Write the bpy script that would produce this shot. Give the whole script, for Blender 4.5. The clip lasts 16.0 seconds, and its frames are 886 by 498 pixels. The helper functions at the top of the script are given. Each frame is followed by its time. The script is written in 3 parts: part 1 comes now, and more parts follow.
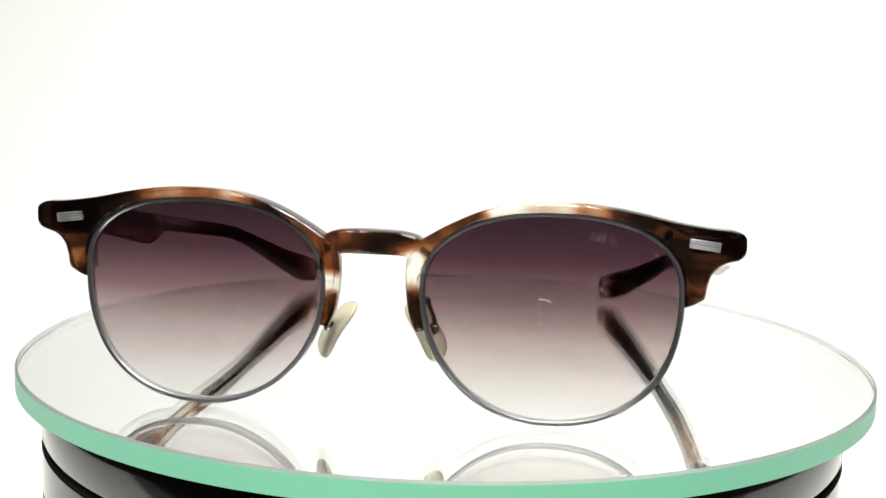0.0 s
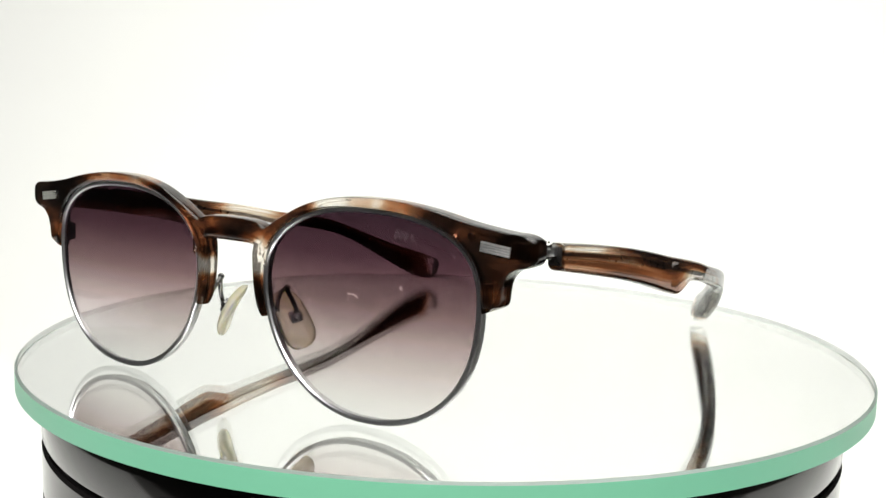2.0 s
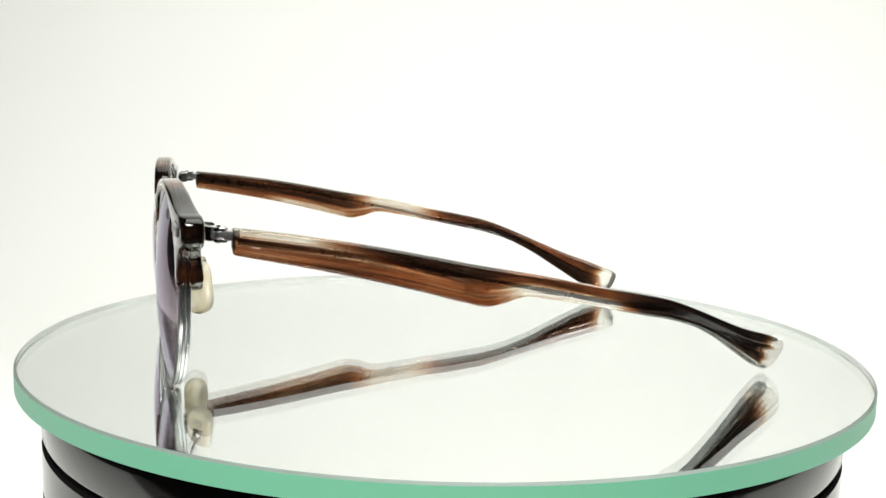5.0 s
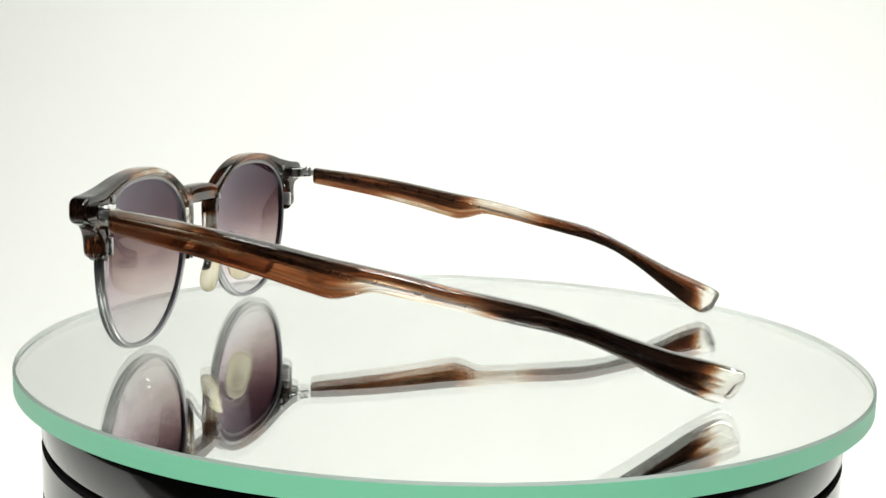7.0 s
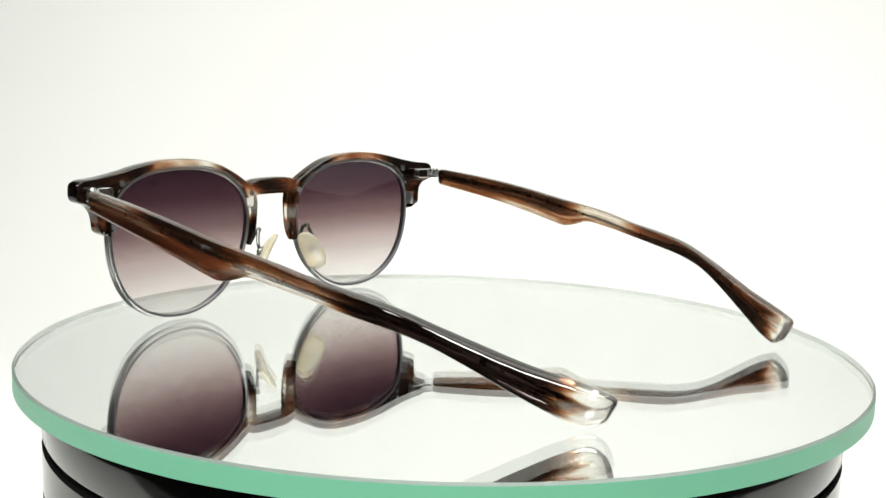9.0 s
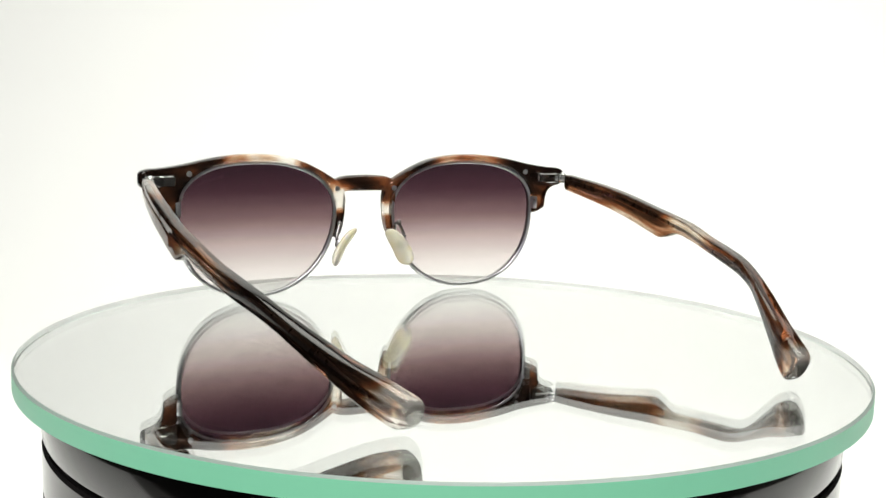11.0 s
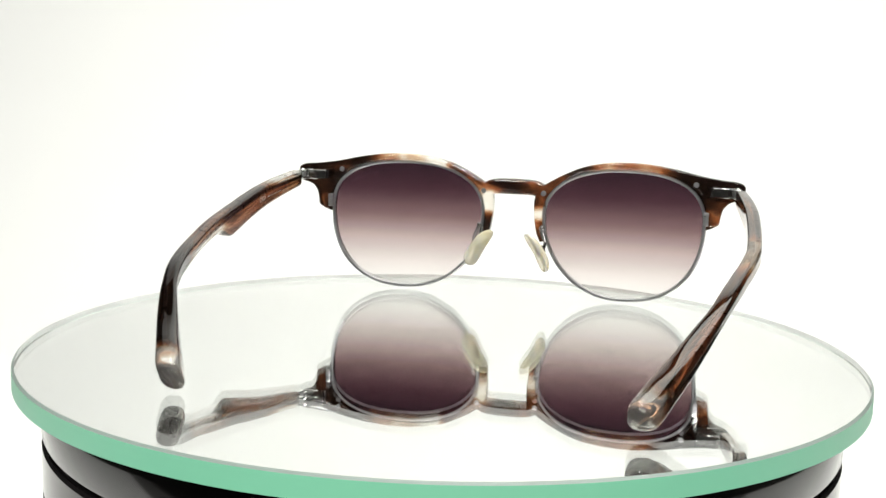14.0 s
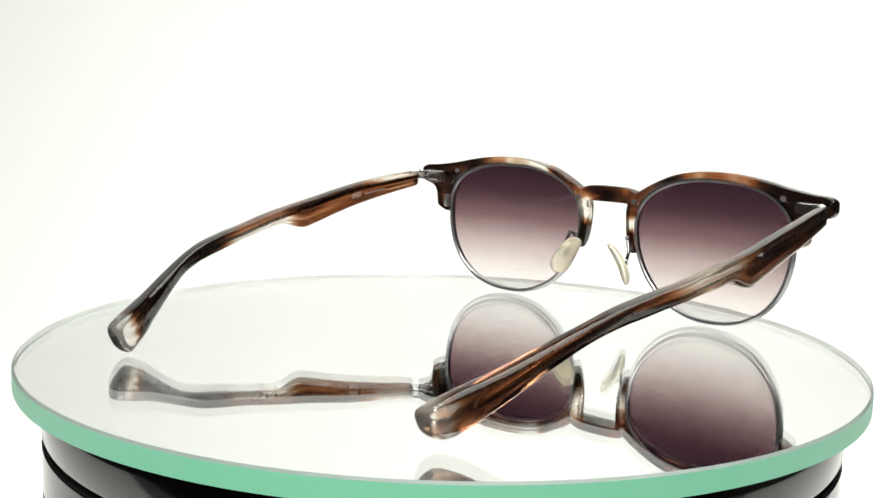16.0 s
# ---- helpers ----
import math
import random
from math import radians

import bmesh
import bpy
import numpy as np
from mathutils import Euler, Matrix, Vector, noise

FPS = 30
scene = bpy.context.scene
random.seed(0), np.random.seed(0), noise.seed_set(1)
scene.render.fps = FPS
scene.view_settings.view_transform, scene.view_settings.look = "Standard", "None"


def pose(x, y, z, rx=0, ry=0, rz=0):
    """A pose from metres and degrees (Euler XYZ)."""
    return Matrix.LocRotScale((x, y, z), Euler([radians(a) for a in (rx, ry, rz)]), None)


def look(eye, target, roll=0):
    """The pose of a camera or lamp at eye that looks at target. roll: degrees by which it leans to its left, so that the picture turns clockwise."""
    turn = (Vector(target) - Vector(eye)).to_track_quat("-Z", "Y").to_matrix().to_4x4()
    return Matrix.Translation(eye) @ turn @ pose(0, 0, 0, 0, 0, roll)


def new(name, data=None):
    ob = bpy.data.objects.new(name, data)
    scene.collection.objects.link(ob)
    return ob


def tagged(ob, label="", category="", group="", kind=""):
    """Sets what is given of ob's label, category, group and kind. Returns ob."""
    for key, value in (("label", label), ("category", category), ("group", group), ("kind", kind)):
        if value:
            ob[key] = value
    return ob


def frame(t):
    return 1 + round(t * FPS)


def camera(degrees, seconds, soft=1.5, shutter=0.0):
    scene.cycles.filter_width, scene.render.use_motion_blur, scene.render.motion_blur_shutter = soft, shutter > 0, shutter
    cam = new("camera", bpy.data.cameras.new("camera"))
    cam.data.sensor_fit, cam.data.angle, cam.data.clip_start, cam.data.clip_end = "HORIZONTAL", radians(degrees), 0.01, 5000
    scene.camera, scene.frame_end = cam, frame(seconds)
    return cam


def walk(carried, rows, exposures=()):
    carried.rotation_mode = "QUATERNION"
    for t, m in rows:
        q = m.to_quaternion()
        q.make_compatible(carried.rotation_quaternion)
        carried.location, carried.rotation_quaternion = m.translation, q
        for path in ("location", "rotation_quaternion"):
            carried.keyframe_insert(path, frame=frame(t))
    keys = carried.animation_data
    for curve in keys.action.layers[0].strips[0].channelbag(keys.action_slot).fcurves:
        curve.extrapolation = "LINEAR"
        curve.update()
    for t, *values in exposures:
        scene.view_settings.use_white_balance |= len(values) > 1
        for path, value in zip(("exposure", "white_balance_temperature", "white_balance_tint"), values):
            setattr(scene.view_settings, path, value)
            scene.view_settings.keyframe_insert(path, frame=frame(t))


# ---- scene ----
MM = 0.001

# ---- camera: still, on a stand in front of the turntable ----
EYE = Vector((0.00396, -0.28931, 0.06643))
PITCH, YAW, ROLL = radians(-8.13), radians(1.02), 1.66
AHEAD = Vector((-math.sin(YAW) * math.cos(PITCH), math.cos(YAW) * math.cos(PITCH), math.sin(PITCH)))
cam = camera(44.05, 16.0, 1.5)
walk(cam, [(0, look(EYE, EYE + AHEAD, ROLL)), (16, look(EYE, EYE + AHEAD, ROLL))],
     [(0, 0.15, 6500, 10), (1, 0.10, 6500, 9.5), (2.5, -0.01, 6500, 9), (5, -0.09, 6500, 7), (6.5, -0.10, 6500, 6), (9, -0.08, 6500, 7), (12, 0.04, 6500, 9), (16, 0.05, 6500, 9)])

# ---- turn of the turntable: degrees at seconds ----
TURN = [(0, -10.1), (2.1, -38.2), (4.2, -66.1), (6.3, -93.9), (9.2, -132.3), (11.3, -160.0), (13.6, -190.3), (16.0, -222.0)]
TURN_FIT = np.polyfit([t for t, _ in TURN], [d for _, d in TURN], 3)
DISC_R, DISC_H, DRUM_R = 0.1087, 0.0050, 0.1027
OFF_AXIS = pose(0.00036, 0.00020, 0.00015)     # the disc lies a little off the axis
SEAT = pose(-0.00161, -0.06961, 0.0, 0, 0, 3.30)     # the spectacles on the disc

# ---- world and lights ----
world = bpy.data.worlds.new("room_air")
world.use_nodes = True
world.node_tree.nodes["Background"].inputs[0].default_value = (0.95, 0.97, 1.0, 1)
world.node_tree.nodes["Background"].inputs[1].default_value = 0.05
scene.world = world


def area(name, m, power, width, depth, colour=(1, 1, 1), shape="RECTANGLE"):
    lamp = bpy.data.lights.new(name, "AREA")
    lamp.shape, lamp.size, lamp.size_y = shape, width, depth
    lamp.energy, lamp.color = power, colour
    ob = new(name, lamp)
    ob.matrix_world = m
    return ob


area("diffuser_lamp", look((0.26, 0.15, 0.93), (0.26, 0.15, 0)), 11.2, 1.0, 0.9, (1.0, 1.0, 0.925))
for lx, ly, lz in ((-0.05, -0.62, 0.62), (0.07, -0.62, 0.60), (0.02, -0.62, 0.74), (-0.35, -0.66, 0.70)):
    area("spot_lamp", look((lx, ly, lz), (0, 0, 0.02)), 3.3, 0.15, 0.15, (1.0, 0.98, 0.95), "DISK")
for lz in (-0.02, -0.19):
    area("side_lamp", look((-1.40, 0.64, lz), (0, 0, 0.05)), 0.13, 0.05, 0.05, (1.0, 0.98, 0.95), "DISK")


# ---- node helpers ----
def material(name):
    m = bpy.data.materials.new(name)
    m.use_nodes = True
    nt = m.node_tree
    return m, nt, nt.nodes["Principled BSDF"]


def node(nt, kind, **values):
    n = nt.nodes.new(kind)
    for key, value in values.items():
        n.inputs[key.replace("_", " ")].default_value = value
    return n


def ramp(nt, fac, stops):
    n = nt.nodes.new("ShaderNodeValToRGB")
    while len(n.color_ramp.elements) < len(stops):
        n.color_ramp.elements.new(0.5)
    for e, (at, c) in zip(n.color_ramp.elements, stops):
        e.position, e.color = at, (*c, 1)
    nt.links.new(fac, n.inputs[0])
    return n.outputs[0]


def maths(nt, op, a, b=0.0, clamp=False):
    n = nt.nodes.new("ShaderNodeMath")
    n.operation, n.use_clamp = op, clamp
    for k, v in enumerate((a, b)):
        if isinstance(v, (int, float)):
            n.inputs[k].default_value = v
        else:
            nt.links.new(v, n.inputs[k])
    return n.outputs[0]


def noise_at(nt, scale, stretch=(1, 1, 1), detail=3.0, distort=0.0, turn=(0, 0, 0)):
    tc = nt.nodes.new("ShaderNodeTexCoord")
    mp = nt.nodes.new("ShaderNodeMapping")
    mp.inputs["Scale"].default_value = stretch
    mp.inputs["Rotation"].default_value = [radians(a) for a in turn]
    nt.links.new(tc.outputs["Object"], mp.inputs[0])
    n = node(nt, "ShaderNodeTexNoise", Scale=scale, Detail=detail, Distortion=distort)
    nt.links.new(mp.outputs[0], n.inputs["Vector"])
    return n.outputs["Fac"]


def bump(nt, shader, height, strength, distance):
    n = node(nt, "ShaderNodeBump", Strength=strength, Distance=distance)
    nt.links.new(height, n.inputs["Height"])
    nt.links.new(n.outputs[0], shader.inputs["Normal"])


def coord(nt, axis):
    tc = nt.nodes.new("ShaderNodeTexCoord")
    sp = nt.nodes.new("ShaderNodeSeparateXYZ")
    nt.links.new(tc.outputs["Object"], sp.inputs[0])
    return sp.outputs[axis]


def patch(nt, centre, radius, soft):
    """1 inside a ball round centre, 0 outside it."""
    tc = nt.nodes.new("ShaderNodeTexCoord")
    d = nt.nodes.new("ShaderNodeVectorMath")
    d.operation = "DISTANCE"
    nt.links.new(tc.outputs["Object"], d.inputs[0])
    d.inputs[1].default_value = centre
    return maths(nt, "DIVIDE", maths(nt, "SUBTRACT", radius + soft, d.outputs["Value"]), soft, True)


# ---- materials ----
def mat_plain(name, colour, rough, metal=0.0, grain=0.0, scale=900.0, coat=0.0):
    m, nt, sh = material(name)
    dark = tuple(c * (1 - grain) for c in colour)
    col = ramp(nt, noise_at(nt, scale, detail=5), [(0.3, dark), (0.7, colour)])
    nt.links.new(col, sh.inputs["Base Color"])
    r = nt.nodes.new("ShaderNodeMapRange")
    r.inputs["To Min"].default_value, r.inputs["To Max"].default_value = rough * 0.8, rough * 1.25
    nt.links.new(noise_at(nt, scale * 0.3), r.inputs["Value"])
    nt.links.new(r.outputs[0], sh.inputs["Roughness"])
    sh.inputs["Metallic"].default_value, sh.inputs["Coat Weight"].default_value = metal, coat
    return m


def mat_acetate(name, stretch, scale, patches, darks, turn=(0, 0, 0)):
    """Layered tortoise acetate: clear amber, orange brown and near-black streaks."""
    m, nt, sh = material(name)
    f = noise_at(nt, scale, stretch, 2.5, 0.6, turn)
    f = maths(nt, "ADD", f, maths(nt, "MULTIPLY", maths(nt, "SUBTRACT", noise_at(nt, scale * 3.7, stretch, 3.0, 0.3, turn), 0.5), 0.22))
    for centre, radius, soft, gain in patches:
        f = maths(nt, "ADD", f, maths(nt, "MULTIPLY", patch(nt, [c * MM for c in centre], radius * MM, soft * MM), gain))
    for axis, start, end, gain in darks:
        v = coord(nt, axis)
        if axis == "X":
            v = maths(nt, "ABSOLUTE", v)
        k = maths(nt, "DIVIDE", maths(nt, "SUBTRACT", v, start * MM), (end - start) * MM, True)
        f = maths(nt, "ADD", f, maths(nt, "MULTIPLY", k, gain))
    col = ramp(nt, f, [(0.35, (0.010, 0.005, 0.0035)), (0.49, (0.052, 0.019, 0.009)), (0.59, (0.28, 0.084, 0.028)),
                       (0.70, (0.50, 0.31, 0.175)), (0.82, (0.90, 0.86, 0.78))])
    nt.links.new(col, sh.inputs["Base Color"])
    sh.inputs["Transmission Weight"].default_value = 0.88
    sh.inputs["IOR"].default_value = 1.49
    sh.inputs["Roughness"].default_value = 0.018
    bump(nt, sh, noise_at(nt, 260, detail=2), 0.06, 0.0004)
    return m


def mat_temple(name, seed, zones):
    """Streaked acetate along a temple. The grain attribute runs from the inner to the outer face, along the temple and from its foot to its top.
    zones: from, to, softness along in mm; from, to, softness upward; gain."""
    m, nt, sh = material(name)
    at = nt.nodes.new("ShaderNodeAttribute")
    at.attribute_name = "grain"
    sp = nt.nodes.new("ShaderNodeSeparateXYZ")
    nt.links.new(at.outputs["Vector"], sp.inputs[0])

    def streaks(stretch, detail, distort):
        mp = nt.nodes.new("ShaderNodeMapping")
        mp.inputs["Scale"].default_value, mp.inputs["Location"].default_value = stretch, (seed, seed * 2, seed * 3)
        nt.links.new(at.outputs["Vector"], mp.inputs[0])
        n = node(nt, "ShaderNodeTexNoise", Scale=1.0, Detail=detail, Distortion=distort)
        nt.links.new(mp.outputs[0], n.inputs["Vector"])
        return maths(nt, "SUBTRACT", n.outputs["Fac"], 0.5)

    def within(v, a, b, soft):
        up = maths(nt, "DIVIDE", maths(nt, "SUBTRACT", v, a - soft / 2), soft, True)
        return maths(nt, "MULTIPLY", up, maths(nt, "DIVIDE", maths(nt, "SUBTRACT", b + soft / 2, v), soft, True))

    f = maths(nt, "ADD", 0.455, maths(nt, "MULTIPLY", streaks((0.5, 3.2, 1.6), 2.0, 0.5), 0.55))
    f = maths(nt, "ADD", f, maths(nt, "MULTIPLY", streaks((1.1, 3.0, 6.5), 3.0, 0.2), 0.50))
    slant = maths(nt, "ADD", sp.outputs[1], maths(nt, "MULTIPLY", streaks((0.4, 4.0, 1.6), 1.5, 0.3), 0.11))
    for s0, s1, s_soft, v0, v1, v_soft, gain in zones:
        k = maths(nt, "MULTIPLY", within(slant, s0 / 100, s1 / 100, s_soft / 100), within(sp.outputs[2], v0, v1, v_soft))
        f = maths(nt, "ADD", f, maths(nt, "MULTIPLY", k, gain))
    col = ramp(nt, f, [(0.35, (0.012, 0.006, 0.004)), (0.47, (0.056, 0.025, 0.013)), (0.57, (0.235, 0.064, 0.021)), (0.64, (0.36, 0.18, 0.085)),
                       (0.73, (0.60, 0.46, 0.32)), (0.84, (0.92, 0.90, 0.85))])
    nt.links.new(col, sh.inputs["Base Color"])
    sh.inputs["Transmission Weight"].default_value = 0.90
    sh.inputs["IOR"].default_value = 1.49
    sh.inputs["Roughness"].default_value = 0.015
    return m


def mat_lens():
    """Gradient tint, dark plum at the top to almost clear at the bottom, with a faint surface gloss."""
    m, nt, sh = material("gradient_lens")
    nt.nodes.remove(sh)
    z = maths(nt, "DIVIDE", coord(nt, "Z"), 0.044, True)
    tint = ramp(nt, z, [(0.04, (0.935, 0.93, 0.925)), (0.20, (0.865, 0.832, 0.826)), (0.40, (0.69, 0.618, 0.615)), (0.58, (0.435, 0.342, 0.350)),
                        (0.78, (0.237, 0.160, 0.186)), (0.97, (0.168, 0.114, 0.140))])
    clear = node(nt, "ShaderNodeBsdfRefraction", Roughness=0.0, IOR=1.29)
    nt.links.new(tint, clear.inputs[0])
    gloss = node(nt, "ShaderNodeBsdfGlossy", Color=(0.90, 0.86, 1.0, 1), Roughness=0.012)
    fr = node(nt, "ShaderNodeFresnel", IOR=1.29)
    mix = nt.nodes.new("ShaderNodeMixShader")
    nt.links.new(fr.outputs[0], mix.inputs[0])
    nt.links.new(clear.outputs[0], mix.inputs[1])
    nt.links.new(gloss.outputs[0], mix.inputs[2])
    nt.links.new(mix.outputs[0], nt.nodes["Material Output"].inputs[0])
    return m


def mat_glass(name, colour, rough, transmission=1.0, ior=1.5):
    m, nt, sh = material(name)
    n = noise_at(nt, 60, detail=4)
    nt.links.new(ramp(nt, n, [(0.3, tuple(c * 0.98 for c in colour)), (0.7, colour)]), sh.inputs["Base Color"])
    sh.inputs["Transmission Weight"].default_value, sh.inputs["Roughness"].default_value = transmission, rough
    sh.inputs["IOR"].default_value = ior
    return m


M_LENS = mat_lens()
M_FRONT = mat_acetate("tortoise_front", (1.0, 0.5, 1.4), 72,
                      [((32, -7.0, 45.2), 4, 7, 0.42), ((25, -1, 44.5), 1.5, 4, 0.26), ((-29, -4, 46.5), 2, 4.5, 0.28), ((-44, -4, 45), 3, 7, 0.16), ((8.3, -4, 31.0), 2.0, 3.0, 0.46),
                       ((-8.2, -4, 28.0), 1.2, 2.4, 0.46), ((66, -2, 31.0), 3.5, 5, 0.28), ((-66, -2, 31.0), 3.5, 5, 0.26), ((0, -4, 36), 4, 5, -0.02)],
                      [("X", 46, 60, -0.16)], (0, 25, 0))
M_TEMPLE_LEFT = mat_temple("tortoise_temple_left", 1.7, [
    (0, 60, 6, -1.5, 0.05, 0.3, 0.10), (0, 28, 14, 0.45, 1.5, 0.25, 0.46), (0, 52, 10, -0.05, 0.45, 0.2, 0.09), (40, 66, 10, -1.5, -0.2, 0.4, 0.01), (63, 92, 9, -1.5, 0.05, 0.45, 0.36),
    (60, 92, 14, -0.1, 1.5, 0.4, 0.06), (92, 135, 12, -1.5, 1.5, 0.2, -0.17), (5, 62, 10, 0.1, 0.95, 0.4, -0.05), (135.5, 150, 3, -1.5, 1.5, 0.2, 0.30), (138, 150, 3, -1.5, 1.5, 0.2, 0.30)])
M_TEMPLE_RIGHT = mat_temple("tortoise_temple_right", 8.3, [
    (5, 60, 8, -1.5, -0.25, 0.4, 0.12), (30, 60, 12, -1.5, -0.5, 0.3, 0.12), (5, 45, 10, 0.2, 1.5, 0.4, -0.04), (62, 84, 10, -1.5, 1.5, 0.4, 0.24),
    (88, 112, 12, -1.5, 1.5, 0.3, -0.07), (108, 137, 12, -1.5, 0.0, 0.5, -0.12), (60, 137, 14, 0.0, 1.5, 0.5, 0.09), (138, 150, 3, -1.5, 1.5, 0.2, 0.30), (140, 150, 2.5, -1.5, 1.5, 0.2, 0.28)])
M_STEEL = mat_plain("brushed_steel", (0.72, 0.72, 0.73), 0.28, 1.0, 0.18, 1400)
M_RIM = mat_plain("satin_rim_steel", (0.52, 0.52, 0.53), 0.33, 1.0, 0.06, 1400)
M_SATIN = mat_plain("satin_silver", (0.88, 0.88, 0.87), 0.40, 1.0, 0.1, 1400)
M_DARK_STEEL = mat_plain("gunmetal", (0.20, 0.19, 0.19), 0.28, 1.0, 0.25, 1400)
M_BRIGHT = mat_plain("polished_steel", (0.90, 0.90, 0.89), 0.13, 1.0, 0.12, 1400)
M_PLASTIC = mat_plain("black_gloss_plastic", (0.010, 0.009, 0.009), 0.10, 0.0, 0.3, 300, 0.0)
M_GROOVE = mat_plain("black_rubber", (0.006, 0.006, 0.006), 0.6, 0.0, 0.3, 300)
M_PAPER = mat_plain("white_paper", (0.86, 0.865, 0.855), 0.75, 0.0, 0.02, 3)
M_ROOM = mat_plain("grey_plaster", (0.16, 0.155, 0.15), 0.85, 0.0, 0.12, 4)
M_GLASS = mat_glass("clear_float_glass", (0.988, 1.0, 0.992), 0.0)
M_CHAMFER = mat_glass("ground_chamfer", (0.70, 0.86, 0.78), 0.30, 0.75)
M_EDGE = mat_glass("ground_green_glass_edge", (0.235, 0.64, 0.42), 0.40, 0.15)
# pale white standing in for daylight-bright paper shining through the ground edge
M_BACKLIT = mat_plain("backlit_edge_white", (0.90, 0.93, 0.91), 0.6, 0.0, 0.03, 40)
M_MIRROR = mat_plain("silvering", (0.95, 0.96, 0.95), 0.0, 1.0, 0.005, 40)
M_ENGRAVED = mat_plain("frosted_engraving", (0.17, 0.14, 0.15), 0.6, 0.0, 0.2, 2000)
M_DUST = mat_plain("pale_dust", (0.62, 0.58, 0.58), 0.8, 0.0, 0.2, 2000)
M_INK = mat_plain("pale_print", (0.42, 0.40, 0.37), 0.5, 0.0, 0.2, 2000)


def mat_pad():
    m, nt, sh = material("nose_pad_silicone")
    col = ramp(nt, noise_at(nt, 240, detail=4), [(0.3, (0.98, 0.90, 0.68)), (0.7, (1.0, 0.965, 0.84))])
    nt.links.new(col, sh.inputs["Base Color"])
    sh.inputs["Transmission Weight"].default_value, sh.inputs["Roughness"].default_value = 0.64, 0.10
    sh.inputs["Subsurface Weight"].default_value, sh.inputs["Subsurface Scale"].default_value = 0.3, 0.0018
    sh.inputs["Subsurface Radius"].default_value = (1.0, 0.9, 0.55)
    sh.inputs["IOR"].default_value = 1.42
    return m


M_PAD = mat_pad()


# ---- mesh helpers ----
def part(name, bm, mat, parent=None, label="", smooth=True, sharp=38, turn_out=True):
    me = bpy.data.meshes.new(name)
    bm.normal_update()
    if turn_out:
        bmesh.ops.recalc_face_normals(bm, faces=bm.faces)
    bm.to_mesh(me)
    bm.free()
    for mt in (mat if isinstance(mat, (list, tuple)) else [mat]):
        me.materials.append(mt)
    if smooth:
        me.polygons.foreach_set("use_smooth", [True] * len(me.polygons))
        me.set_sharp_from_angle(angle=radians(sharp))
    ob = new(name, me)
    if parent:
        ob.parent = parent
    return tagged(ob, label)


def thing(name, label, category, **more):
    return tagged(new(name), label, category, **more)


def skin(rings, closed=False, caps=True, bm=None):
    """A skin over rings of points, all of one count."""
    bm = bm or bmesh.new()
    vs = [[bm.verts.new(p) for p in r] for r in rings]
    n, k = len(vs), len(vs[0])
    for i in range(n if closed else n - 1):
        a, b = vs[i], vs[(i + 1) % n]
        for j in range(k):
            bm.faces.new((a[j], a[(j + 1) % k], b[(j + 1) % k], b[j]))
    if caps and not closed:
        bm.faces.new(vs[0])
        bm.faces.new(vs[-1][::-1])
    return bm


def rounded(w, h, r, steps=3):
    """Outline of a rounded rectangle round the origin."""
    out = []
    for cx, cy, a0 in ((w / 2 - r, h / 2 - r, 0), (-w / 2 + r, h / 2 - r, 90), (-w / 2 + r, -h / 2 + r, 180), (w / 2 - r, -h / 2 + r, 270)):
        for s in range(steps + 1):
            a = radians(a0 + 90 * s / steps)
            out.append((cx + r * math.cos(a), cy + r * math.sin(a)))
    return out


def smooth_through(keys, at):
    """Catmull-Rom through rows (s, values...) at the places s."""
    keys = np.array(keys, float)
    s, v = keys[:, 0], keys[:, 1:]
    d = np.gradient(v, s, axis=0)
    out = []
    for x in at:
        i = int(np.clip(np.searchsorted(s, x) - 1, 0, len(s) - 2))
        h = s[i + 1] - s[i]
        u = (x - s[i]) / h
        out.append((2 * u**3 - 3 * u**2 + 1) * v[i] + (u**3 - 2 * u**2 + u) * h * d[i] + (3 * u**2 - 2 * u**3) * v[i + 1] + (u**3 - u**2) * h * d[i + 1])
    return np.array(out)


def tube(points, radius, sides=10, bm=None):
    pts = [Vector(p) for p in points]
    rings = []
    for i, p in enumerate(pts):
        t = (pts[min(i + 1, len(pts) - 1)] - pts[max(i - 1, 0)]).normalized()
        u = t.cross(Vector((0.3, 0.2, 0.93))).normalized()
        v = t.cross(u)
        rings.append([p + radius * (math.cos(a) * u + math.sin(a) * v) for a in (2 * math.pi * k / sides for k in range(sides))])
    return skin(rings, bm=bm)


def block(size, at=(0, 0, 0), turn=None, bevel=0.0, bm=None):
    bm2 = bmesh.new()
    bmesh.ops.create_cube(bm2, size=1)
    bmesh.ops.scale(bm2, vec=size, verts=bm2.verts)
    if bevel:
        bmesh.ops.bevel(bm2, geom=bm2.edges[:], offset=bevel, segments=2, affect="EDGES", profile=0.6)
    m = Matrix.Translation(at) @ (turn.to_4x4() if turn else Matrix())
    bmesh.ops.transform(bm2, matrix=m, verts=bm2.verts)
    if bm is None:
        return bm2
    me = bpy.data.meshes.new("tmp")
    bm2.to_mesh(me)
    bm2.free()
    bm.from_mesh(me)
    bpy.data.meshes.remove(me)
    return bm


